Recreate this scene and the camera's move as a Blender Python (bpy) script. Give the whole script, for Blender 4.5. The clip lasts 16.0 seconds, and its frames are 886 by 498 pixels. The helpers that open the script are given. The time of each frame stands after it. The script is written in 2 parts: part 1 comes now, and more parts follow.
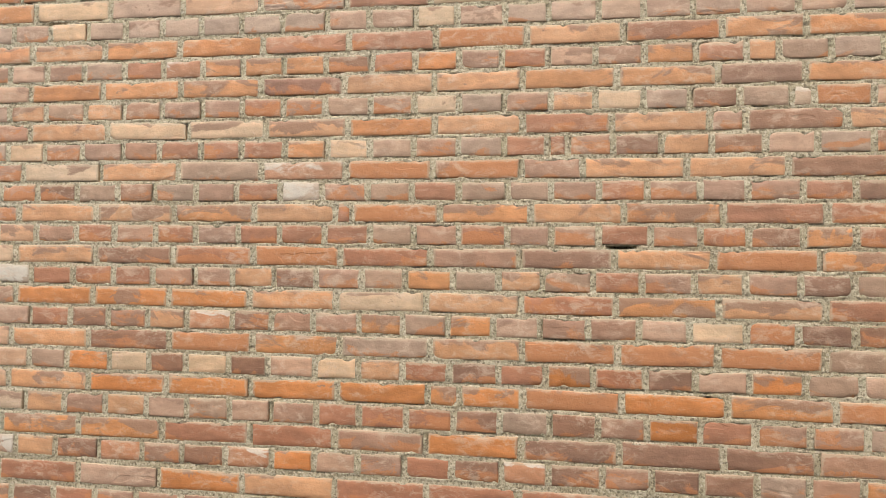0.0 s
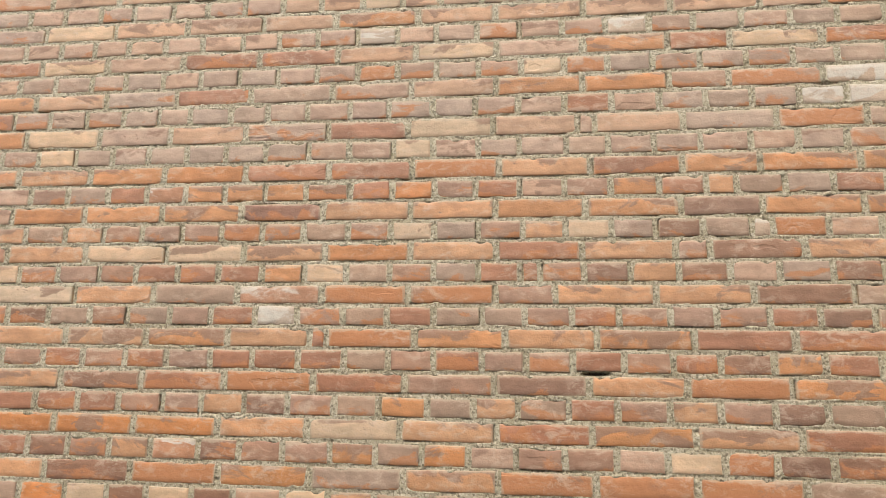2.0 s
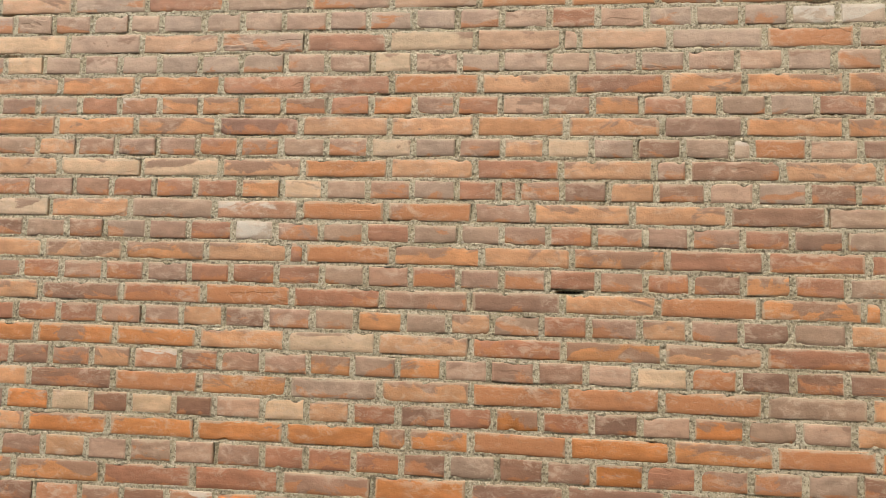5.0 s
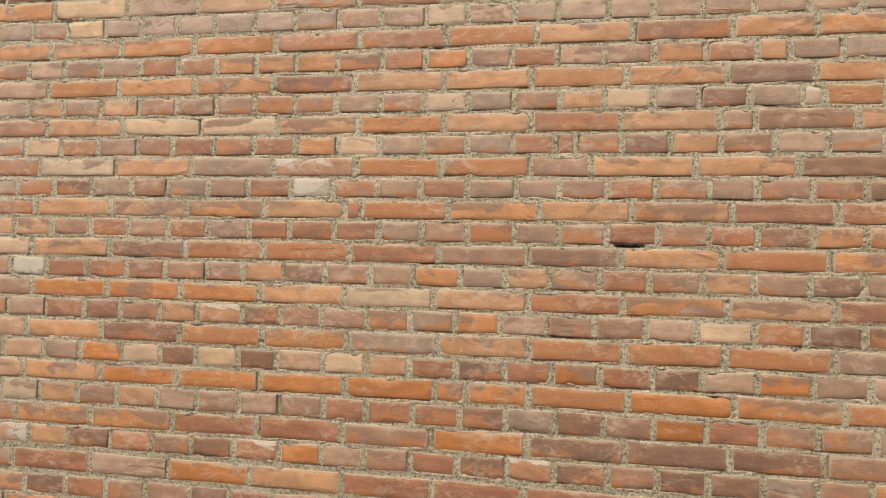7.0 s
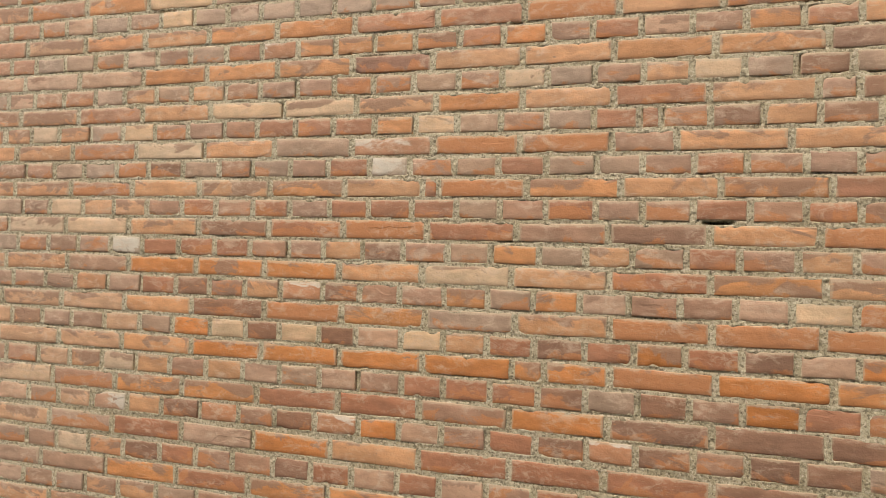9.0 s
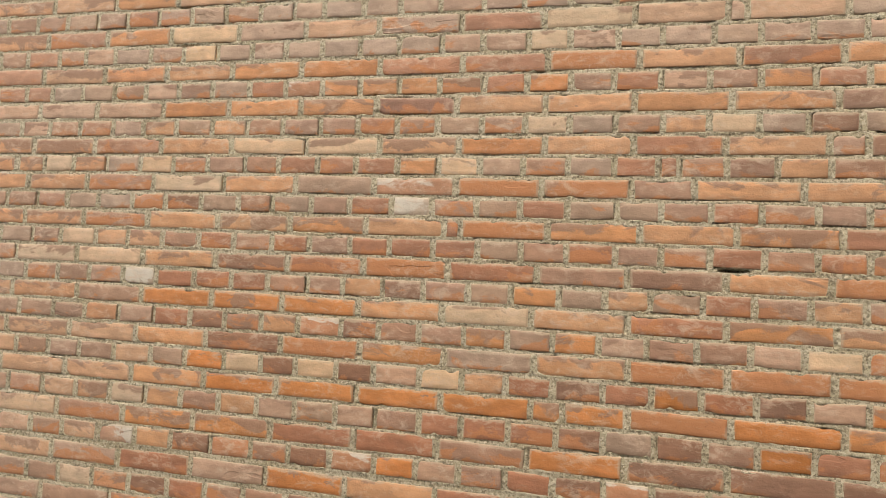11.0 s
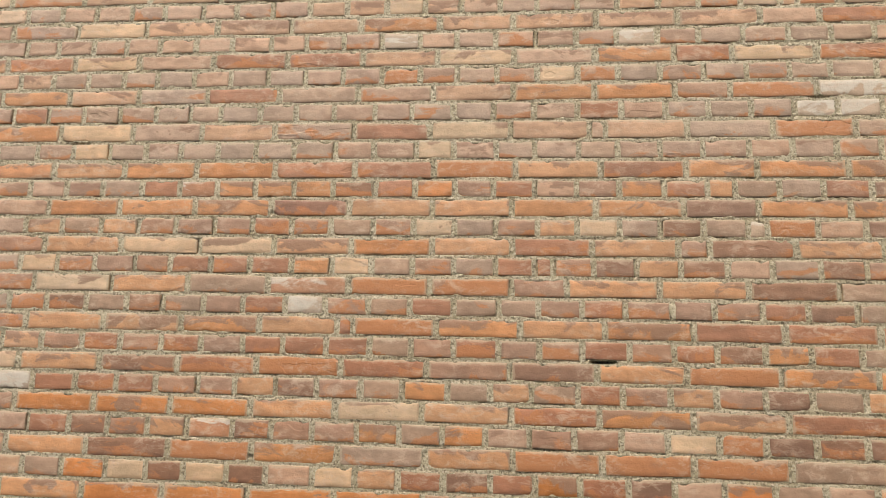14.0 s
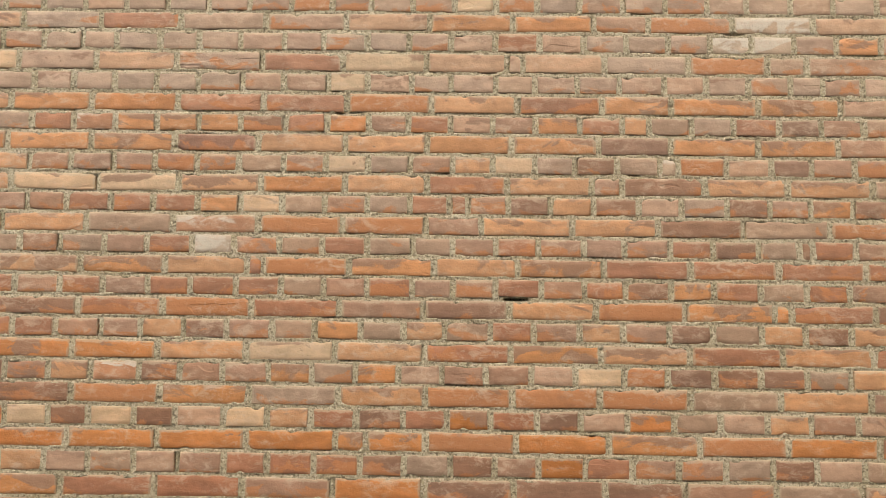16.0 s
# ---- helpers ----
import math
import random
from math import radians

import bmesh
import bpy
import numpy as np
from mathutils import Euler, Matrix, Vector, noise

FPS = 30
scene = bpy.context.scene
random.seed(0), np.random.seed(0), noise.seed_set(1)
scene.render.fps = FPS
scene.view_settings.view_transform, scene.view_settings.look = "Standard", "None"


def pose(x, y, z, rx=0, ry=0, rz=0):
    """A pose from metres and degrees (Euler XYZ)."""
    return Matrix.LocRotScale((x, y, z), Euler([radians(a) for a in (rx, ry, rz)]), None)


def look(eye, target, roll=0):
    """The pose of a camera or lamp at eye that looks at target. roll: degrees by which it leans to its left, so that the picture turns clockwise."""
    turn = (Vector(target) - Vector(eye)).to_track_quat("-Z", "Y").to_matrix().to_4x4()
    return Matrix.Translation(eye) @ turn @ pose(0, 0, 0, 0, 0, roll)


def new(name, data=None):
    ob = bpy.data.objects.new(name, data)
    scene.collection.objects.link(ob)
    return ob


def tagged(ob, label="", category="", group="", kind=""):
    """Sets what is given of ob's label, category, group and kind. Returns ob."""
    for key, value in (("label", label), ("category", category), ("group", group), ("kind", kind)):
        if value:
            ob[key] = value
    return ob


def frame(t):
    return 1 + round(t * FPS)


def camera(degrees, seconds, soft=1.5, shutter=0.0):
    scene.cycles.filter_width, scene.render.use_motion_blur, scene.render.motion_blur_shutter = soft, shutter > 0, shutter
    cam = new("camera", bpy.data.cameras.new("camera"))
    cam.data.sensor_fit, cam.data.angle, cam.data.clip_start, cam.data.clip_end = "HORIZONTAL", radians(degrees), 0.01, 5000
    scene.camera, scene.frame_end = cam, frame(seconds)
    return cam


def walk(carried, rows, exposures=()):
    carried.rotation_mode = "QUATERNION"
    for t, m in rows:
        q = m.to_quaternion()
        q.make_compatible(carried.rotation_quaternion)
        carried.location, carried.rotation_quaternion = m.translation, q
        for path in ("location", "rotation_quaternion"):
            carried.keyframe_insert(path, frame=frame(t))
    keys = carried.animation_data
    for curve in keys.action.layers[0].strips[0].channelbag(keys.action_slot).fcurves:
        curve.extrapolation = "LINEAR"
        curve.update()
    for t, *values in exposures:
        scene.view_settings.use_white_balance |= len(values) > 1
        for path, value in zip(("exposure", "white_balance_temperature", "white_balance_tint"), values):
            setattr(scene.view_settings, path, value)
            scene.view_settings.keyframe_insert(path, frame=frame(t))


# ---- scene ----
cam = camera(69.97, 16.0, soft=0.5)
# seconds, eye, yaw to the left, pitch up, roll; the wall's face is the plane y = 0
PATH = [
    (0, 0.0002, -1.7911, 1.5001, 8.23, 1.63, 0.74),
    (0.5, 0.0075, -1.7968, 1.5089, 7.73, 3.70, 0.62),
    (1, 0.0151, -1.8023, 1.5153, 7.26, 6.40, 0.88),
    (1.5, 0.0186, -1.8062, 1.5384, 6.84, 8.63, 0.88),
    (2, 0.0237, -1.8067, 1.5506, 6.77, 11.30, 0.82),
    (2.5, 0.0281, -1.8133, 1.5690, 7.06, 14.14, 1.34),
    (3, 0.0271, -1.8252, 1.5883, 6.04, 12.88, 1.39),
    (3.5, 0.0358, -1.8208, 1.5755, 5.06, 10.34, 1.37),
    (4, 0.0531, -1.8158, 1.5662, 4.92, 8.30, 1.36),
    (4.2, 0.0580, -1.8134, 1.5589, 5.03, 7.23, 1.42),
    (6.3, 0.0426, -1.7902, 1.4953, 7.63, 2.97, 1.67),
    (6.5, 0.0348, -1.7921, 1.4926, 8.12, 2.56, 1.65),
    (7, 0.0156, -1.7994, 1.4840, 9.38, 1.82, 1.42),
    (7.5, 0.0032, -1.8023, 1.4695, 10.54, 1.39, 1.28),
    (8, -0.0090, -1.8033, 1.4570, 11.58, 0.86, 1.88),
    (8.5, -0.0095, -1.7974, 1.4466, 13.81, 0.75, 1.80),
    (9, -0.0116, -1.7934, 1.4388, 15.55, 1.08, 1.71),
    (11.5, -0.1504, -1.8944, 1.4942, 12.69, 4.48, 2.96),
    (12, -0.1428, -1.9300, 1.5145, 12.19, 5.63, 2.69),
    (12.5, -0.1313, -1.9538, 1.5488, 11.63, 5.82, 2.35),
    (13, -0.1376, -1.9687, 1.5466, 9.22, 6.77, 2.21),
    (13.5, -0.0983, -1.9569, 1.5411, 7.17, 8.67, 1.68),
    (14, -0.0746, -1.9561, 1.5646, 5.20, 9.70, 1.35),
    (14.5, -0.0448, -1.9571, 1.5940, 2.84, 9.40, 0.89),
    (15, -0.0133, -1.9488, 1.6020, 0.68, 7.73, 0.73),
    (15.5, 0.0241, -1.9306, 1.5792, 0.36, 6.11, 0.61),
    (16, 0.0339, -1.9171, 1.5568, 0.55, 4.59, 0.77),
]


def eye_pose(x, y, z, yaw, pitch, roll):
    return pose(x, y, z, 90 + pitch, 0, yaw) @ pose(0, 0, 0, 0, 0, roll)


EXPOSURES = [(0.0, 0.62, 6120, 3), (2.5, 0.56, 6070, 3), (4.2, 0.47, 6270, 3), (6.5, 0.42, 6470, 3), (9.0, 0.38, 6620, 3), (12.0, 0.42, 6420, 3), (14.5, 0.45, 6370, 3), (16.0, 0.40, 6670, 3)]
walk(cam, [(t, eye_pose(*row)) for t, *row in PATH], EXPOSURES)

# ---- light: a bright, thinly overcast sky over an open yard ----
SUN_UP, SUN_ROUND = radians(54), radians(200)
world = bpy.data.worlds.new("sky")
scene.world = world
world.use_nodes = True
tree = world.node_tree
sky = tree.nodes.new("ShaderNodeTexSky")
sky.sky_type, sky.sun_disc = "NISHITA", False
sky.sun_elevation, sky.sun_rotation = SUN_UP, SUN_ROUND
sky.dust_density, sky.air_density, sky.ozone_density = 4.0, 1.0, 0.6
tree.nodes["Background"].inputs["Strength"].default_value = 0.2
tree.links.new(sky.outputs[0], tree.nodes["Background"].inputs["Color"])
sun = new("sun", bpy.data.lights.new("sun", "SUN"))
sun.data.energy, sun.data.angle, sun.data.color = 0.9, radians(14), (1.0, 0.93, 0.84)
way_to_sun = Vector((math.sin(SUN_ROUND) * math.cos(SUN_UP), math.cos(SUN_ROUND) * math.cos(SUN_UP), math.sin(SUN_UP)))
sun.matrix_world = look(way_to_sun * 20, (0, 0, 0))


# ---- materials ----
class Nodes:
    """Short hand for a node tree."""

    def __init__(self, name):
        self.mat = bpy.data.materials.new(name)
        self.mat.use_nodes = True
        self.tree = self.mat.node_tree
        self.shader = self.tree.nodes["Principled BSDF"]

    def put(self, sock, value):
        if isinstance(value, bpy.types.NodeSocket):
            self.tree.links.new(value, sock)
        elif value is not None:
            sock.default_value = value

    def add(self, kind, out=0, ins=(), **props):
        n = self.tree.nodes.new(kind)
        for key, value in props.items():
            setattr(n, key, value)
        for key, value in dict(ins).items():
            self.put(n.inputs[key], value)
        return n.outputs[out]

    def math(self, op, a, b=None, c=None):
        return self.add("ShaderNodeMath", 0, {k: v for k, v in enumerate((a, b, c)) if v is not None}, operation=op)

    def noise(self, where, scale, detail=4.0, rough=0.6, twist=0.0, out=0):
        return self.add("ShaderNodeTexNoise", out, {"Vector": where, "Scale": scale, "Detail": detail, "Roughness": rough, "Distortion": twist})

    def ramp(self, value, low, high, to_low=0.0, to_high=1.0, smooth=True):
        return self.add("ShaderNodeMapRange", 0, {"Value": value, "From Min": low, "From Max": high, "To Min": to_low, "To Max": to_high},
                        interpolation_type="SMOOTHSTEP" if smooth else "LINEAR")

    def mix(self, how, a, b, blend="MIX"):
        n = self.tree.nodes.new("ShaderNodeMix")
        n.data_type, n.blend_type = "RGBA", blend
        self.put(n.inputs[0], how)
        self.put(n.inputs[6], a)
        self.put(n.inputs[7], b)
        return n.outputs[2]


def lin(r, g, b):
    """A linear colour from the usual 0 to 255 values."""
    return tuple(((v / 255 + 0.055) / 1.055) ** 2.4 if v > 10 else v / 3294 for v in (r, g, b))


def brick_material(name, patch, patch_share, by_island=None, hold=1.0):
    """Fired clay: a tone of its own for each brick, soft blotches where the skin has gone or stayed, dust, pale worn rims, pores."""
    m = Nodes(name)
    place = m.add("ShaderNodeNewGeometry", "Position")
    if by_island:
        chance = m.add("ShaderNodeNewGeometry", "Random Per Island")
        tone = m.add("ShaderNodeValToRGB", 0, {"Fac": chance})
        stops = tone.node.color_ramp.elements
        stops[0].color, stops[1].color = (*by_island[0], 1), (*by_island[1], 1)
        amount = 0.5
    else:
        chance = m.add("ShaderNodeObjectInfo", "Random")
        tone = m.add("ShaderNodeObjectInfo", "Color")
        amount = m.add("ShaderNodeObjectInfo", "Alpha")
    shift = m.add("ShaderNodeCombineXYZ", 0, {0: m.math("MULTIPLY", chance, 37.0), 1: m.math("MULTIPLY", chance, 91.0), 2: m.math("MULTIPLY", chance, 53.0)})
    own = m.add("ShaderNodeVectorMath", 0, {0: place, 1: shift}, operation="ADD")
    flat = m.add("ShaderNodeVectorMath", 0, {0: own, 1: (1.0, 1.0, 1.8)}, operation="MULTIPLY")

    def shade(colour, value, low, high, dark, light):
        grey = m.ramp(value, low, high, dark, light)
        return m.mix(1.0, colour, m.add("ShaderNodeCombineColor", 0, {k: grey for k in range(3)}), "MULTIPLY")

    # broad cloudiness, streaks drawn along the brick, fine grain
    cloud = m.noise(flat, 13.0, 4.0, 0.55, 0.4)
    grain = m.noise(own, 210.0, 3.0, 0.6)
    streak = m.noise(m.add("ShaderNodeVectorMath", 0, {0: own, 1: (14.0, 30.0, 52.0)}, operation="MULTIPLY"), 1.0, 4.0, 0.6, 0.5)
    colour = shade(tone, cloud, 0.3, 0.7, 0.86, 1.12)
    colour = shade(colour, streak, 0.3, 0.7, 0.94, 1.06)
    # blotches of the other skin, like thin washes with a crisp edge here and there
    ragged = m.math("ADD", m.noise(flat, 6.5, 7.0, 0.6, 1.1), m.math("MULTIPLY", m.noise(flat, 48.0, 3.0, 0.6), 0.12))
    if not by_island:  # the fired skin holds longest along the upper edge
        box = m.add("ShaderNodeTexCoord", "Generated")
        axes = [m.add("ShaderNodeSeparateXYZ", k, {0: box}) for k in (0, 2)]
        ragged = m.math("ADD", ragged, m.math("MULTIPLY", m.math("SUBTRACT", axes[1], 0.5), 0.22 * hold))
    edge = m.math("SUBTRACT", 0.76, m.math("MULTIPLY", amount, 0.5))
    blotch = m.ramp(ragged, edge, m.math("ADD", edge, m.math("ADD", 0.035, m.math("MULTIPLY", chance, 0.07))))
    colour = m.mix(m.math("MULTIPLY", blotch, patch_share), colour, (*patch, 1))
    # darker scorched clouds
    scorch = m.ramp(m.noise(flat, 9.0, 3.0, 0.55, 0.6), 0.56, 0.74)
    colour = m.mix(m.math("MULTIPLY", scorch, 0.3), colour, (*lin(142, 104, 84), 1))
    # pale dust and lime in cloudy patches, with finer scuffs
    bloom = m.math("MULTIPLY", m.ramp(m.noise(flat, 26.0, 7.0, 0.72, 0.7), 0.46, 0.64), m.ramp(m.noise(flat, 8.0, 2.0, 0.5), 0.40, 0.62))
    colour = m.mix(m.math("MULTIPLY", bloom, 0.58), colour, (*lin(214, 188, 164), 1))
    along = m.add("ShaderNodeVectorMath", 0, {0: own, 1: (18.0, 30.0, 120.0)}, operation="MULTIPLY")
    scratch = m.ramp(m.noise(along, 1.3, 3.0, 0.6, 0.8), 0.60, 0.72)
    colour = m.mix(m.math("MULTIPLY", scratch, 0.22), colour, (*lin(226, 192, 164), 1))
    if not by_island:
        # worn rim: pale dust and mortar haze, thickest along the upper edge
        ends = m.ramp(m.math("ABSOLUTE", m.math("SUBTRACT", axes[0], 0.5)), 0.44, 0.5, 0.0, 1.0, False)
        foot = m.ramp(axes[1], 0.14, 0.0, 0.0, 0.9, False)
        top = m.ramp(axes[1], 0.72, 1.0, 0.0, 1.1, False)
        rim = m.math("MAXIMUM", m.math("MAXIMUM", ends, foot), top)
        rough = m.math("ADD", m.math("MULTIPLY", m.noise(own, 18.0, 3.0, 0.6), 1.5), m.math("MULTIPLY", m.noise(own, 90.0, 4.0, 0.7), 0.9))
        haze = m.ramp(m.math("ADD", rim, rough), m.math("ADD", 1.54, m.math("MULTIPLY", chance, 0.35)), m.math("ADD", 1.92, m.math("MULTIPLY", chance, 0.35)))
        colour = m.mix(m.math("MULTIPLY", haze, 0.56), colour, (*lin(200, 180, 153), 1))
    # pores
    colour = m.mix(m.ramp(grain, 0.40, 0.28, 0.0, 0.25), colour, (*lin(110, 74, 58), 1))
    m.put(m.shader.inputs["Base Color"], colour)
    m.put(m.shader.inputs["Roughness"], m.ramp(cloud, 0.3, 0.7, 0.84, 0.97))
    m.put(m.shader.inputs["Specular IOR Level"], 0.22)
    # on some bricks a thin layer of the face has split off, with a sharp step
    split = m.noise(m.add("ShaderNodeVectorMath", 0, {0: own, 1: (6.0, 7.0, 15.0)}, operation="MULTIPLY"), 1.0, 2.5, 0.5, 0.25)
    layer = m.math("MULTIPLY", m.ramp(split, 0.62, 0.65), m.math("GREATER_THAN", m.math("FRACT", m.math("MULTIPLY", chance, 7.0)), 0.82))
    height = m.math("ADD", m.math("MULTIPLY", layer, -1.0), m.math("ADD", m.math("MULTIPLY", streak, 0.7), m.math("MULTIPLY", grain, 0.35)))
    height = m.math("ADD", height, m.math("MULTIPLY", m.noise(own, 55.0, 5.0, 0.6), 1.3))
    m.put(m.shader.inputs["Normal"], m.add("ShaderNodeBump", 0, {"Height": height, "Strength": 0.65, "Distance": 0.002}))
    return m.mat


def mortar_material():
    """Weathered sandy lime mortar with coarse grains."""
    m = Nodes("lime_mortar")
    place = m.add("ShaderNodeNewGeometry", "Position")
    sand = m.noise(place, 240.0, 3.0, 0.7)
    lump = m.noise(place, 95.0, 5.0, 0.7)
    stain = m.noise(place, 5.0, 5.0, 0.6, 0.4)
    grit = m.add("ShaderNodeTexVoronoi", "Color", {"Vector": place, "Scale": 185.0})
    grit = m.add("ShaderNodeSeparateColor", 0, {0: grit})
    colour = m.mix(m.ramp(stain, 0.35, 0.68), (*lin(186, 172, 143), 1), (*lin(207, 194, 167), 1))
    colour = m.mix(m.ramp(lump, 0.36, 0.54, 0.5, 0.0), colour, (*lin(134, 119, 95), 1))
    colour = m.mix(m.ramp(grit, 0.70, 0.95, 0.0, 0.55), colour, (*lin(222, 210, 188), 1))
    colour = m.mix(m.ramp(grit, 0.30, 0.05, 0.0, 0.6), colour, (*lin(108, 95, 78), 1))
    m.put(m.shader.inputs["Base Color"], colour)
    m.put(m.shader.inputs["Roughness"], 0.95)
    m.put(m.shader.inputs["Specular IOR Level"], 0.2)
    height = m.math("ADD", m.math("MULTIPLY", sand, 1.0), m.math("ADD", m.math("MULTIPLY", lump, 2.2), m.math("MULTIPLY", grit, 0.5)))
    m.put(m.shader.inputs["Normal"], m.add("ShaderNodeBump", 0, {"Height": height, "Strength": 0.8, "Distance": 0.0024}))
    return m.mat


def ground_material():
    m = Nodes("worn_asphalt")
    place = m.add("ShaderNodeNewGeometry", "Position")
    chips = m.noise(place, 130.0, 5.0, 0.7)
    worn = m.noise(place, 1.3, 6.0, 0.6)
    colour = m.mix(m.ramp(worn, 0.35, 0.7), (0.06, 0.058, 0.055, 1), (0.12, 0.112, 0.1, 1))
    colour = m.mix(m.ramp(chips, 0.5, 0.7, 0.0, 0.5), colour, (0.2, 0.19, 0.17, 1))
    m.put(m.shader.inputs["Base Color"], colour)
    m.put(m.shader.inputs["Roughness"], 0.9)
    m.put(m.shader.inputs["Normal"], m.add("ShaderNodeBump", 0, {"Height": chips, "Strength": 0.6, "Distance": 0.004}))
    return m.mat


def light_block_material():
    """Mottled sand and cement render for the unseen walls that block light."""
    m = Nodes("light_block_render")
    place = m.add("ShaderNodeNewGeometry", "Position")
    sand = m.noise(place, 160.0, 4.0, 0.7)
    colour = m.mix(m.ramp(m.noise(place, 1.1, 6.0, 0.6), 0.35, 0.7), (0.17, 0.155, 0.13, 1), (0.26, 0.24, 0.205, 1))
    m.put(m.shader.inputs["Base Color"], colour)
    m.put(m.shader.inputs["Roughness"], 0.93)
    m.put(m.shader.inputs["Normal"], m.add("ShaderNodeBump", 0, {"Height": sand, "Strength": 0.6, "Distance": 0.003}))
    return m.mat


FLAKED = brick_material("fired_clay_flaked", lin(160, 128, 108), 0.85)  # bright clay under scraps of grey skin
SKINNED = brick_material("fired_clay_skinned", lin(200, 136, 92), 0.75, hold=-1.0)  # dull skin with bright clay showing
PLAIN = brick_material("fired_clay_plain", lin(172, 120, 90), 0.6, (lin(152, 112, 90), lin(206, 148, 104)))
DUSTY = brick_material("fired_clay_dusty", lin(180, 140, 116), 0.6, (lin(176, 146, 124), lin(206, 168, 136)))
LIMED = brick_material("fired_clay_limed", lin(220, 209, 193), 0.85)  # crusts of lime on dull clay
LIME = mortar_material()
ASPHALT = ground_material()
BLOCK_RENDER = light_block_material()

# tone letter: colour, share of blotches, skin
TONES = {
    "o": (lin(210, 145, 94), 0.36, FLAKED),
    "v": (lin(207, 135, 80), 0.16, FLAKED),
    "k": (lin(180, 116, 64), 0.45, FLAKED),
    "n": (lin(213, 160, 118), 0.28, FLAKED),
    "p": (lin(200, 162, 136), 0.24, FLAKED),
    "t": (lin(223, 191, 156), 0.22, FLAKED),
    "w": (lin(204, 180, 156), 0.52, LIMED),
    "c": (lin(194, 138, 104), 0.30, LIMED),
    "m": (lin(176, 131, 103), 0.8, SKINNED),
    "r": (lin(174, 120, 93), 0.34, SKINNED),
    "q": (lin(174, 136, 114), 0.34, SKINNED),
    "g": (lin(175, 147, 126), 0.18, SKINNED),
    "b": (lin(151, 114, 94), 0.28, SKINNED),
    "d": (lin(144, 99, 82), 0.42, SKINNED),
}

TELLING = {
    "d": "dark broken brick set back in its bed",
    "t": "pale cream brick with a clean face",
    "w": "whitish brick with lime bloom",
    "c": "brownish orange brick with a crust of pale lime",
    "v": "bright orange brick",
}
CLAY = lin(186, 142, 108)
DUST_AND_LIGHT = lin(203, 178, 157)

# ---- the wall: courses from the top down ----
HEADER, STRETCHER, BAT, NUDGE = 0.130, 0.260, 0.048, 0.008
JOINT = 0.0172
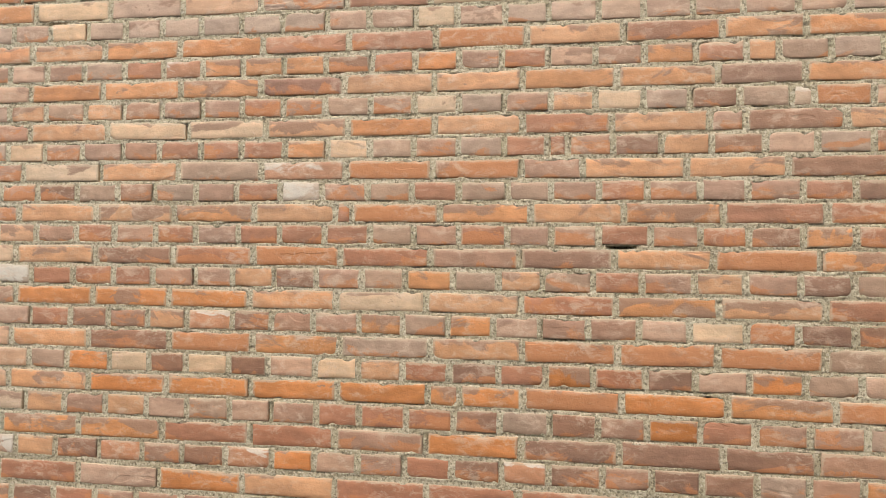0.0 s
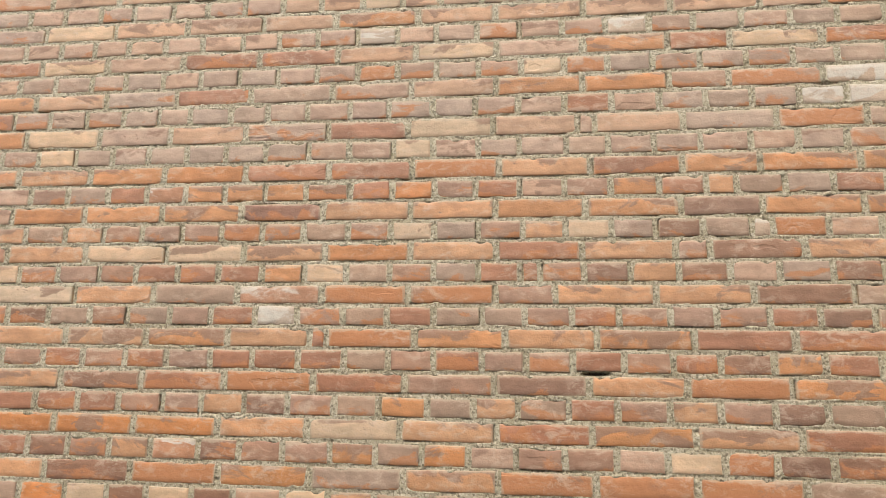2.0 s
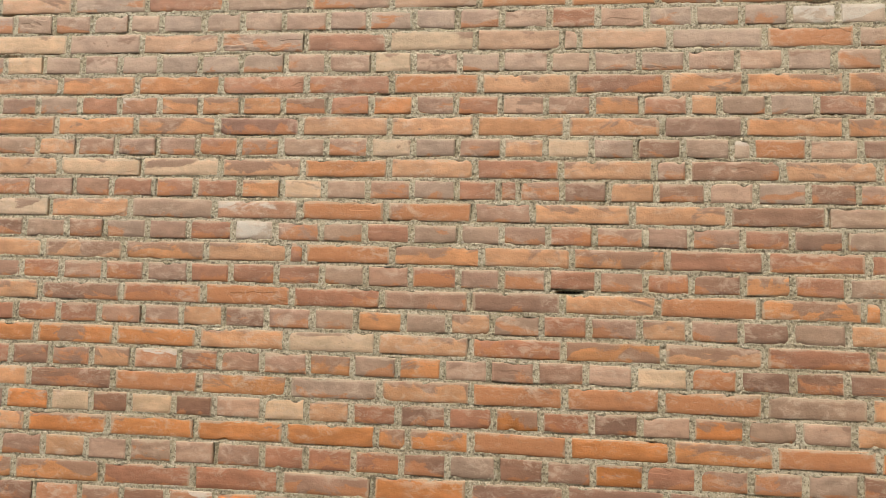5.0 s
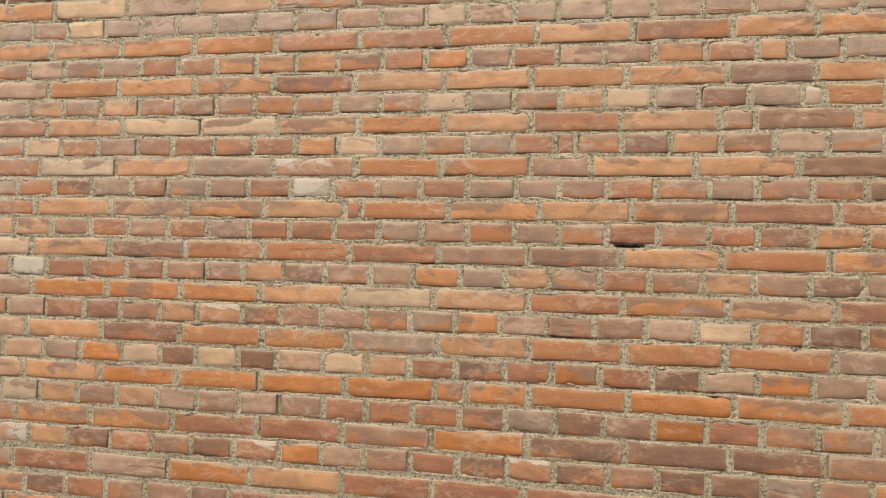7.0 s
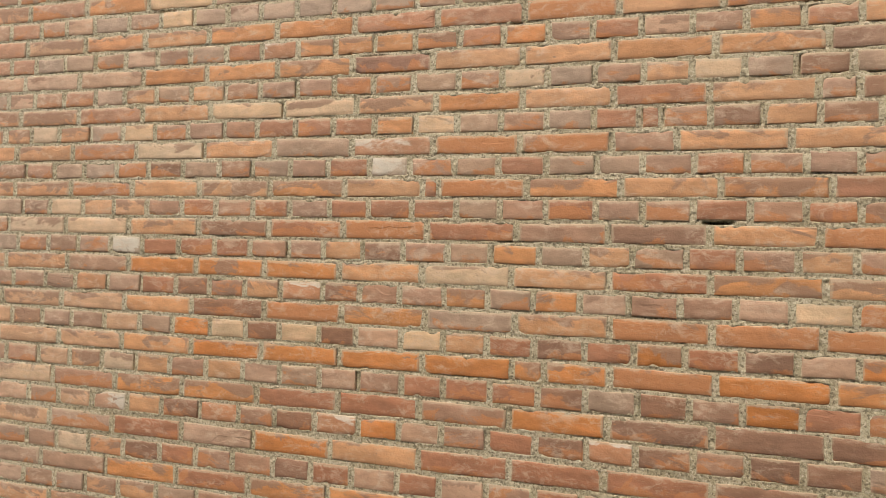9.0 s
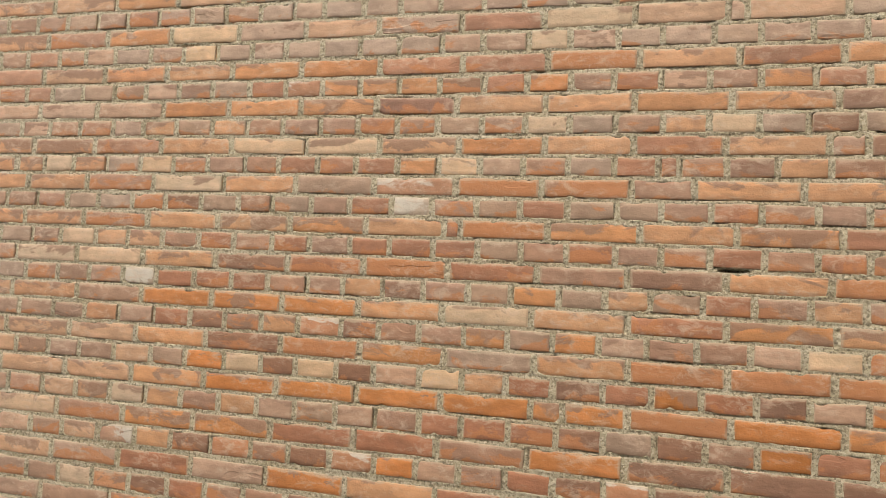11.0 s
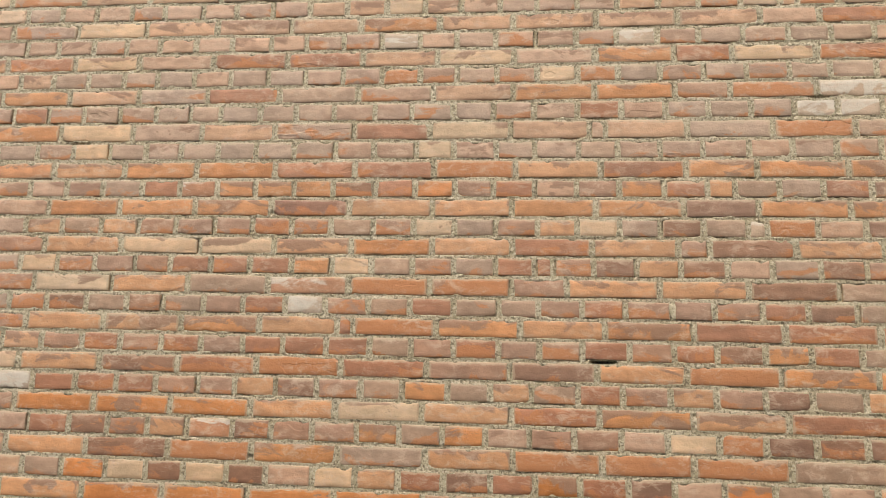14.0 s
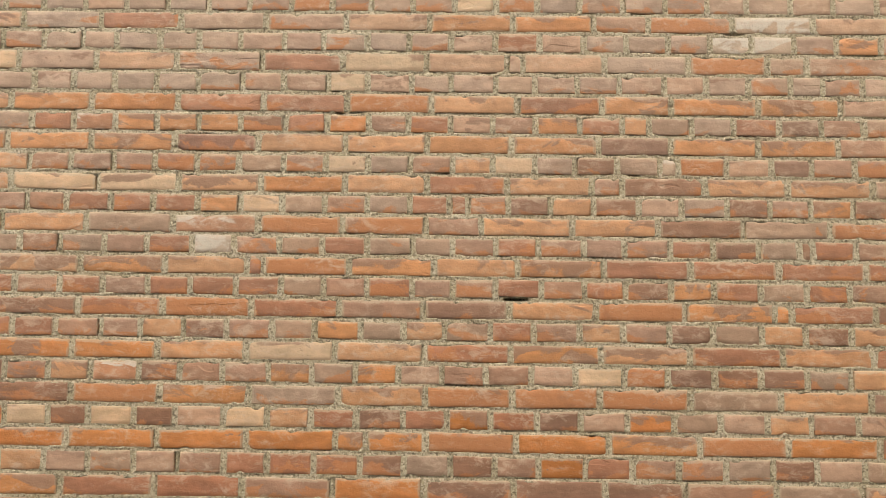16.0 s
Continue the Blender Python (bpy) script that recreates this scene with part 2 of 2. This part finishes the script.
# bed height, left end, then a letter a brick: its tone; capitals are stretchers, small letters headers, a comma makes a quarter bat,
# each + or - widens or narrows the brick by a nudge
COURSES = [
    (2.893, -1.780, "p----n++N-Q--T-P++"),
    (2.830, -1.856, "p--n+n--p-p-nnp-npq-pp-qp-pnppnp-"),
    (2.767, -1.831, "Q++N--NPP-P-PPPN+q++++++R----"),
    (2.704, -1.762, "gppq-p+p-qqnn+tn-pp-qpnngw-n,+q-p++"),
    (2.641, -1.808, "Q--T-NNN--O+N--N+NNp++++++R---"),
    (2.579, -1.751, "p-pq-p-npp+p-qqwp-pqpqwqg+q+gg"),
    (2.517, -2.309, "N--O-R-T---P+RRN-T-PO-r++++++TR----"),
    (2.454, -2.405, "pb+b--q+pn-ggg-gpggqqmq-gqtmgb+gqg-g+"),
    (2.392, -2.344, "O+NO-N-G--R-G+Q-NOO-b+++++MW-N"),
    (2.327, -2.406, "gbqgq-rqgqg-g---g+g-gq+q-g+gqp+r+q+gggwwbo+"),
    (2.261, -2.352, "OR-OTP--N-Q+R-TN-p,N-GM--g-B+"),
    (2.196, -2.298, "q-r+q--p-g++btgp-gggg+qq+t-p+g-p+g-qqq+qpgg----q-p"),
    (2.131, -2.351, "R-NV-N-O-V+R+RMN+RO------O+O-P--"),
    (2.068, -2.298, "rr--ggbpqg+rcooob+rvq-rpqo+rn------ggr+bqg"),
    (2.005, -2.354, "P-P--P+V-OODN+N-OO+B-----O+O--Q"),
    (1.942, -2.314, "g+p-qr+p-ng+nqqqrqg+qtgqn-tg-bgw,+m++p+b-qq+"),
    (1.879, -2.367, "O-OR+N+T+T-N-VN-R--Nq-----B-N-NP-"),
    (1.816, -2.306, "o-o-t-o+g+tqq+q-r+rr+otgqgr-r,+q-bnb+pg+bq-ob"),
    (1.752, -2.387, "OO-R+T+NG+CMM-q+++++N++NBGQ+"),
    (1.689, -2.213, "brgg+rb+g+q-g+qr+wq+gr+g+g-qrq+q-q+rb+g-o,-rq+"),
    (1.626, -2.382, "O-O-RN+NON-r,MON-ORR+RR+"),
    (1.562, -2.228, "g+b-t++nn+q+rq+rq+rr+r+gqr+q-qr+qr-b+or+g+rq+"),
    (1.498, -2.414, "QTT+N++BRM+R+Q-BNM+O+o,R-B-"),
    (1.433, -2.227, "g-r+bq+wr++r+rq+q-nbq+go+gn-g+rq+nq+bg++nb+n"),
    (1.369, -2.433, "N++O++BV+V-VN+T+N+RO+N+R++N+R+"),
    (1.303, -2.249, "bb++bv+q+r+bqnc++b-qq+ogopqq+pt++rb+b+b+gn+"),
    (1.237, -2.168, "N+N+N+B+M+O+G+NMMM+G+N+Q+"),
    (1.171, -2.265, "n++o+bb+n++gv++tb-t+b-p++tnr+b+rkr+bp+v+g+p+nq+p"),
    (1.105, -2.181, "N++N+N++VV+V+V+o-----v++++++M+V++O+MV+B+"),
    (1.035, -2.138, "r++n+o+t+n+q+n+pg+pq+rr+r+bg+bqk+r+q+q+g+bp+g"),
    (0.966, -2.186, "TR+O+O++R+++RQ+V+B+B+B---"),
    (0.898, -2.173, "p++qn++c++n+b++c++qb+c++vpq+r+b+cb++qbb+g"),
    (0.820, -2.215, "N+++Q+R++P+V+N+++R+RR++B-Q---"),
    (0.744, -2.166, "b+bt+v++b++r+q+q++br+p++rp+q+rq+q"),
    (0.676, -2.229, "Q+B++O+++R+O++OQ-"),
    (0.607, -2.158, "p-b+qo+n+++g+++q++q+"),
]
LOW, HIGH, LEFT, RIGHT = 0.0, 3.9, -3.6, 2.8  # the whole wall
NEAR_LEFT, NEAR_RIGHT, NEAR_LOW, NEAR_HIGH = -2.55, 1.62, 0.48, 3.02  # the stretch with single bricks
rng = random.Random(7)


def courses():
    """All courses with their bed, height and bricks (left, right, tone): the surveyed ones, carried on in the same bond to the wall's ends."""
    rows = [[bed, start, text] for bed, start, text in COURSES]
    while rows[0][0] < HIGH - 0.07:
        rows.insert(0, [rows[0][0] + 0.063, None, ""])
    while rows[-1][0] > LOW + 0.01:
        rows.append([max(rows[-1][0] - 0.067, LOW), None, ""])
    first = next(n for n, row in enumerate(rows) if row[1] is not None)
    done = []
    for n, (bed, start, text) in enumerate(rows):
        tall = (rows[n - 1][0] if n else HIGH) - bed
        long_course = (n - first) % 2 == 0
        step = STRETCHER if long_course else HEADER
        usual = "npnptnqp" if bed > 2.6 else "pgqgqp" if bed > 2.2 else "ornqbgmo"
        bricks, x = [], start if start is not None else rng.uniform(-0.3, 0.0)
        left_end = x
        i = 0
        while i < len(text):
            c = text[i]
            i += 1
            wide = STRETCHER if c.isupper() else HEADER
            if i < len(text) and text[i] == ",":
                wide, i = BAT, i + 1
            while i < len(text) and text[i] in "+-":
                wide, i = wide + (NUDGE if text[i] == "+" else -NUDGE), i + 1
            bricks.append((x, x + wide, c.lower()))
            x += wide
        while x < RIGHT - 0.03:
            wide = min(step * rng.uniform(0.97, 1.05), RIGHT - x)
            bricks.append((x, x + wide, rng.choice(usual)))
            x += wide
        x = left_end
        while x > LEFT + 0.03:
            wide = min(step * rng.uniform(0.97, 1.05), x - LEFT)
            bricks.append((x - wide, x, rng.choice(usual)))
            x -= wide
        done.append((bed, tall, bricks))
    return done


def smooth_noise(nx, nz, cell, seed):
    """A smooth random field from -1 to 1, with bumps about cell samples wide."""
    r = np.random.default_rng(seed)
    a = r.uniform(-1, 1, (int(nz / cell) + 3, int(nx / cell) + 3))

    def spread(a, n, axis):
        at = np.arange(n) / cell
        k = at.astype(int)
        f = at - k
        f = f * f * (3 - 2 * f)
        f = f[:, None] if axis == 0 else f[None, :]
        return np.take(a, k, axis) * (1 - f) + np.take(a, k + 1, axis) * f

    return spread(spread(a, nz, 0), nx, 1)


def brick_mesh(name, long, tall, deep, seed, chips):
    """One brick lying along x: its face, at y = 0, is nearly flat, its arris narrow, worn and chipped; the centre of the face is the origin."""
    r = random.Random(seed)
    inner = max(3, round(long / 0.010))
    edge = 0.0016
    across = [0.0, edge] + [edge + (long - 2 * edge) * i / inner for i in range(1, inner)] + [long - edge, long]
    up = [0.0, edge] + [edge + (tall - 2 * edge) * k / 4 for k in (1, 2, 3)] + [tall - edge, tall]
    nx, nz = len(across) - 1, len(up) - 1
    off = Vector((r.uniform(0, 90), r.uniform(0, 90), r.uniform(0, 90)))
    lean = [r.uniform(-0.0022, 0.0022) for _ in range(4)]  # no brick is quite square
    marks = []
    for _ in range(chips):
        at_corner = r.random() < 0.5
        cx = r.choice((-0.5, 0.5)) * long if at_corner else r.uniform(-0.45, 0.45) * long
        marks.append((cx, r.choice((-1, 1, 1)) * tall * 0.5, r.uniform(0.008, 0.020), r.uniform(0.4, 1.0)))
    bm = bmesh.new()
    grid = {}
    for i in range(nx + 1):
        for k in range(nz + 1):
            x, z = across[i] - long / 2, up[k] - tall / 2
            y = noise.noise(Vector((x * 20, 0, z * 20)) + off) * 0.0012 + noise.noise(Vector((x * 70, 3, z * 70)) + off) * 0.0004
            wx = noise.noise(Vector((x * 60, 7, z * 60)) + off)
            wz = 0.9 * noise.noise(Vector((x * 14, 11, z * 14)) + off) + 0.7 * noise.noise(Vector((x * 90, 5, z * 90)) + off)
            u, v = x / long, z / tall
            if i in (0, 1, nx - 1, nx):
                x += wx * 0.0014
            if k in (0, 1, nz - 1, nz):
                z += wz * 0.0012
            x += v * (lean[0] if u < 0 else lean[1])
            z += u * (lean[2] if v < 0 else lean[3])
            if i in (0, nx) or k in (0, nz):
                y += 0.0014
            for cx, cz, size, deep_in in marks:
                d = math.hypot(x - cx, (z - cz) * 1.3)
                if d < size:
                    pull = (1 - d / size) * deep_in
                    z -= math.copysign(pull * 0.0045, cz)
                    y += pull * 0.006
            grid[i, k] = bm.verts.new((x, y, z))
    for i in range(nx):
        for k in range(nz):
            on_face = 0 < i < nx - 1 and 0 < k < nz - 1
            bm.faces.new((grid[i, k], grid[i + 1, k], grid[i + 1, k + 1], grid[i, k + 1])).smooth = on_face
    rim = [(i, 0) for i in range(nx)] + [(nx, k) for k in range(nz)] + [(i, nz) for i in range(nx, 0, -1)] + [(0, k) for k in range(nz, 0, -1)]
    back = {}
    for i, k in rim:
        co = grid[i, k].co
        back[i, k] = bm.verts.new((co.x * 0.995, deep, co.z * 0.97))
    for a, b in zip(rim, rim[1:] + rim[:1]):
        bm.faces.new((grid[b], grid[a], back[a], back[b]))
    bm.faces.new([back[a] for a in rim])
    bmesh.ops.recalc_face_normals(bm, faces=bm.faces)
    me = bpy.data.meshes.new(name)
    bm.to_mesh(me)
    bm.free()
    me.materials.append(FLAKED)
    return me


FACE_TALL = 0.0475
LONG_MESHES = [brick_mesh("stretcher_brick", STRETCHER - JOINT, FACE_TALL, 0.112, 100 + n, (0, 1, 2, 3)[n % 4]) for n in range(20)]
SHORT_MESHES = [brick_mesh("header_brick", HEADER - JOINT, FACE_TALL, 0.24, 200 + n, (0, 0, 1, 2)[n % 4]) for n in range(20)]
BAT_MESHES = [brick_mesh("bat_brick", BAT - JOINT, FACE_TALL, 0.1, 300 + n, 1) for n in range(4)]

# the wall's core, which the bricks are bonded into
bm = bmesh.new()
bmesh.ops.create_cube(bm, size=1, matrix=Matrix.Translation(((LEFT + RIGHT) / 2, 0.22, (LOW + HIGH) / 2)) @ Matrix.Diagonal((RIGHT - LEFT, 0.30, HIGH - LOW, 1)))
core = bpy.data.meshes.new("wall_core")
bm.to_mesh(core)
bm.free()
core.materials.append(LIME)
wall = tagged(new("wall_front", core), "old weathered orange and brown brick wall in lime mortar", "wall", kind="structure")

# ground
GROUND = 120.0
bm = bmesh.new()
bmesh.ops.create_grid(bm, x_segments=24, y_segments=24, size=GROUND)
me = bpy.data.meshes.new("ground")
bm.to_mesh(me)
bm.free()
me.materials.append(ASPHALT)
tagged(new("ground", me), "plain worn grey asphalt ground before the wall", "ground", kind="structure")


# unseen walls added to block sky, dimming the brick wall's foot and right
for name, low_corner, high_corner in (("wall_back", (-9.0, -5.8, 0.0), (3.1, -5.5, 5.5)), ("wall_side", (RIGHT, -5.5, 0.0), (RIGHT + 0.3, 0.37, 5.5))):
    bm = bmesh.new()
    size = [h - l for l, h in zip(low_corner, high_corner)]
    centre = [(h + l) / 2 for l, h in zip(low_corner, high_corner)]
    bmesh.ops.create_cube(bm, size=1, matrix=Matrix.Translation(centre) @ Matrix.Diagonal((*size, 1)))
    me = bpy.data.meshes.new(name)
    bm.to_mesh(me)
    bm.free()
    me.materials.append(BLOCK_RENDER)
    tagged(new(name, me), "plain unseen brown rendered wall added to dim the brick wall", "wall", kind="structure")


def mortar_sheet():
    """The weathered joints: one uneven skin of mortar, here hollow, there smeared over the bricks' edges, here and there shrunk away from them."""
    step, wide_step = 0.004, 0.06
    x = np.r_[np.arange(LEFT, NEAR_LEFT - 0.1, wide_step), np.arange(NEAR_LEFT - 0.05, NEAR_RIGHT + 0.05, step), np.arange(NEAR_RIGHT + 0.1, RIGHT + wide_step, wide_step)]
    z = np.r_[np.arange(LOW, NEAR_LOW - 0.1, wide_step), np.arange(NEAR_LOW - 0.05, NEAR_HIGH + 0.05, step), np.arange(NEAR_HIGH + 0.1, HIGH, wide_step)]
    nx, nz = len(x), len(z)
    xx, zz = np.meshgrid(x, z)
    y = 0.0009 + 0.0010 * smooth_noise(nx, nz, 5.3, 1) + 0.0014 * smooth_noise(nx, nz, 1.7, 2) + 0.0008 * smooth_noise(nx, nz, 26, 3)
    y = np.clip(y, -0.0006, 0.012)
    # how far the mortar laps over the bricks' edges, and where a crack runs along them
    lap = 0.0034 * smooth_noise(nx, nz, 11, 21) + 0.0022 * smooth_noise(nx, nz, 3.1, 22) + 0.0020 * smooth_noise(nx, nz, 60, 23) + 0.0002
    crack = smooth_noise(nx, nz, 13, 31) + 0.6 * smooth_noise(nx, nz, 3, 32) - 0.04
    for mid, centre, wide, high, tone in BRICKS:
        if not is_near(mid, centre):
            continue
        i, j = np.searchsorted(x, (mid - wide / 2 - 0.012, mid + wide / 2 + 0.012))
        k, l = np.searchsorted(z, (centre - high / 2 - 0.012, centre + high / 2 + 0.012))
        spot = np.s_[k:l, i:j]
        from_end = wide / 2 - np.abs(xx[spot] - mid)
        from_top, from_foot = centre + high / 2 - zz[spot], zz[spot] - centre + high / 2
        inside = np.minimum(np.minimum(from_end, from_top - 0.0014), from_foot + 0.0014)
        over = inside - lap[spot]
        lapped = np.clip(-0.0004 + 0.4 * over, -0.0019, 0.012)
        y[spot] = np.where(inside > -0.001, np.where(over < 0.006, np.minimum(lapped, y[spot] + 0.004), 0.012), y[spot])
        # a dark crack under the brick, or up one end
        under = (np.abs(from_foot + 0.0015) < 0.0021) & (from_end > -0.004)
        y[spot] += np.where(under, 0.007 * np.clip(crack[spot], 0, 1), 0)
        if rng.random() < 0.2:
            side = np.abs(mid + rng.choice((-1, 1)) * (wide / 2 + 0.001) - xx[spot]) < 0.0021
            y[spot] += np.where(side & (from_top > 0.004) & (from_foot > 0), 0.008, 0)
    # places where the mortar has fallen out of a joint
    for hx, hz, half, deep in HOLES:
        d = np.hypot((xx - hx) / half, (zz - hz) / 0.0048)
        y = y + deep * np.clip(1.25 - d, 0, 1)
    co = np.stack([xx, y, zz], -1).reshape(-1, 3)
    n = np.arange(nx * nz).reshape(nz, nx)
    faces = np.stack([n[:-1, :-1], n[:-1, 1:], n[1:, 1:], n[1:, :-1]], -1).reshape(-1, 4)
    me = bpy.data.meshes.new("mortar")
    me.vertices.add(len(co))
    me.vertices.foreach_set("co", co.ravel())
    me.loops.add(faces.size)
    me.loops.foreach_set("vertex_index", faces.ravel())
    me.polygons.add(len(faces))
    me.polygons.foreach_set("loop_start", np.arange(0, faces.size, 4))
    me.update(calc_edges=True)
    me.polygons.foreach_set("use_smooth", np.ones(len(faces), bool))
    me.materials.append(LIME)
    ob = new("mortar", me)
    ob.parent = wall
    return tagged(ob, "sandy beige weathered lime mortar joints")




def is_near(mid, centre):
    return NEAR_LEFT < mid < NEAR_RIGHT and NEAR_LOW < centre < NEAR_HIGH


# every brick's face: middle, height of its centre, width, height, tone
BRICKS = []
for bed, tall, bricks in courses():
    for left, right, tone in bricks:
        high = min(tall - 0.0104 + rng.uniform(-0.002, 0.002), 0.060)
        BRICKS.append(((left + right) / 2, bed + 0.002 + high / 2, right - left - JOINT + rng.uniform(-0.002, 0.002), high, tone))
# fallen-out joints: centre along the wall, height, half length, depth
HOLES = [
    (0.237, 1.560, 0.036, 0.06),
    (1.154, 1.505, 0.045, 0.012),
    (0.914, 2.391, 0.03, 0.01),
    (-0.312, 2.130, 0.02, 0.01),
    (-0.748, 2.056, 0.05, 0.012),
    (-0.812, 2.014, 0.012, 0.006),
    (-0.313, 2.020, 0.02, 0.01),
    (0.137, 1.783, 0.012, 0.004),
    (0.709, 2.159, 0.02, 0.006),
    (0.059, 1.831, 0.02, 0.008),
    (0.503, 1.413, 0.02, 0.008),
    (-0.831, 1.252, 0.015, 0.008),
    (-1.539, 2.392, 0.03, 0.015),
    (-1.514, 2.254, 0.05, 0.012),
]
mortar_sheet()

# bricks: single ones along the stretch that is passed, the rest of the wall joined
outer_parts = {PLAIN: ([], []), DUSTY: ([], [])}
for mid, centre, wide, high, tone in BRICKS:
    bed = centre - high / 2 - 0.002
    if not is_near(mid, centre):
        far_verts, far_faces = outer_parts[DUSTY if bed > 2.15 and mid > -1.72 else PLAIN]
        n = len(far_verts)
        w, h = max(wide, 0.012) / 2, max(high, 0.012) / 2
        for depth, cut in ((0.03, 0.0), (0.004, 0.0), (0.0, 0.003)):
            far_verts += [(mid + sx * (w - cut), depth, centre + sz * (h - cut)) for sx, sz in ((-1, -1), (1, -1), (1, 1), (-1, 1))]
        for ring in (0, 4):
            far_faces += [(n + ring + k, n + ring + (k + 1) % 4, n + ring + 4 + (k + 1) % 4, n + ring + 4 + k) for k in range(4)]
        far_faces.append((n + 8, n + 9, n + 10, n + 11))
        continue
    for hx, hz, half, deep in HOLES:  # an open joint under the brick
        if deep > 0.05 and abs(mid - hx) < wide / 2 and abs(bed - hz) < 0.014:
            high, centre = high - 0.004, centre + 0.002
    meshes, usual = (BAT_MESHES, BAT) if wide < 0.05 else (SHORT_MESHES, HEADER) if wide < 0.185 else (LONG_MESHES, STRETCHER)
    ob = new("brick", rng.choice(meshes))
    ob.parent = wall
    ob.matrix_basis = Matrix.LocRotScale(
        (mid, rng.uniform(-0.0015, -0.0004), centre),
        Euler((rng.uniform(-0.016, 0.016), rng.gauss(0, 0.006), rng.uniform(-0.006, 0.006))),
        (wide / (usual - JOINT), 1, high / FACE_TALL))
    colour, blotches, skin = TONES[tone]
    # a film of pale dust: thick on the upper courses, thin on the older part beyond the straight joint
    # elsewhere the colour pales with height, painting in light that fades downwards
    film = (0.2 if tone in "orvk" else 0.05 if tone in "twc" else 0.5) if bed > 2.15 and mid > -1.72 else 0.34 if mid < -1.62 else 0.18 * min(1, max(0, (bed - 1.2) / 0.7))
    colour = tuple(c * (1 - film) + d * film for c, d in zip(colour, DUST_AND_LIGHT))
    colour = tuple(c * 0.9 + d * 0.1 for c, d in zip(colour, CLAY))
    light = rng.uniform(0.93, 1.07)
    warm = rng.uniform(-0.04, 0.04)
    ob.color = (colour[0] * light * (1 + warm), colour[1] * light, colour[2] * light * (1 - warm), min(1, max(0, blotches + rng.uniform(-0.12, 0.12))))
    if tone in TELLING:
        tagged(ob, TELLING[tone])
    ob.material_slots[0].link = "OBJECT"
    ob.material_slots[0].material = skin
for skin, (far_verts, far_faces) in outer_parts.items():
    me = bpy.data.meshes.new("outer_bricks")
    me.from_pydata(far_verts, [], far_faces)
    me.materials.append(skin)
    outer = tagged(new("outer_bricks", me), "more weathered orange and brown bricks" if skin is PLAIN else "more bricks under a film of pale dust", kind="stuff")
    outer.parent = wall
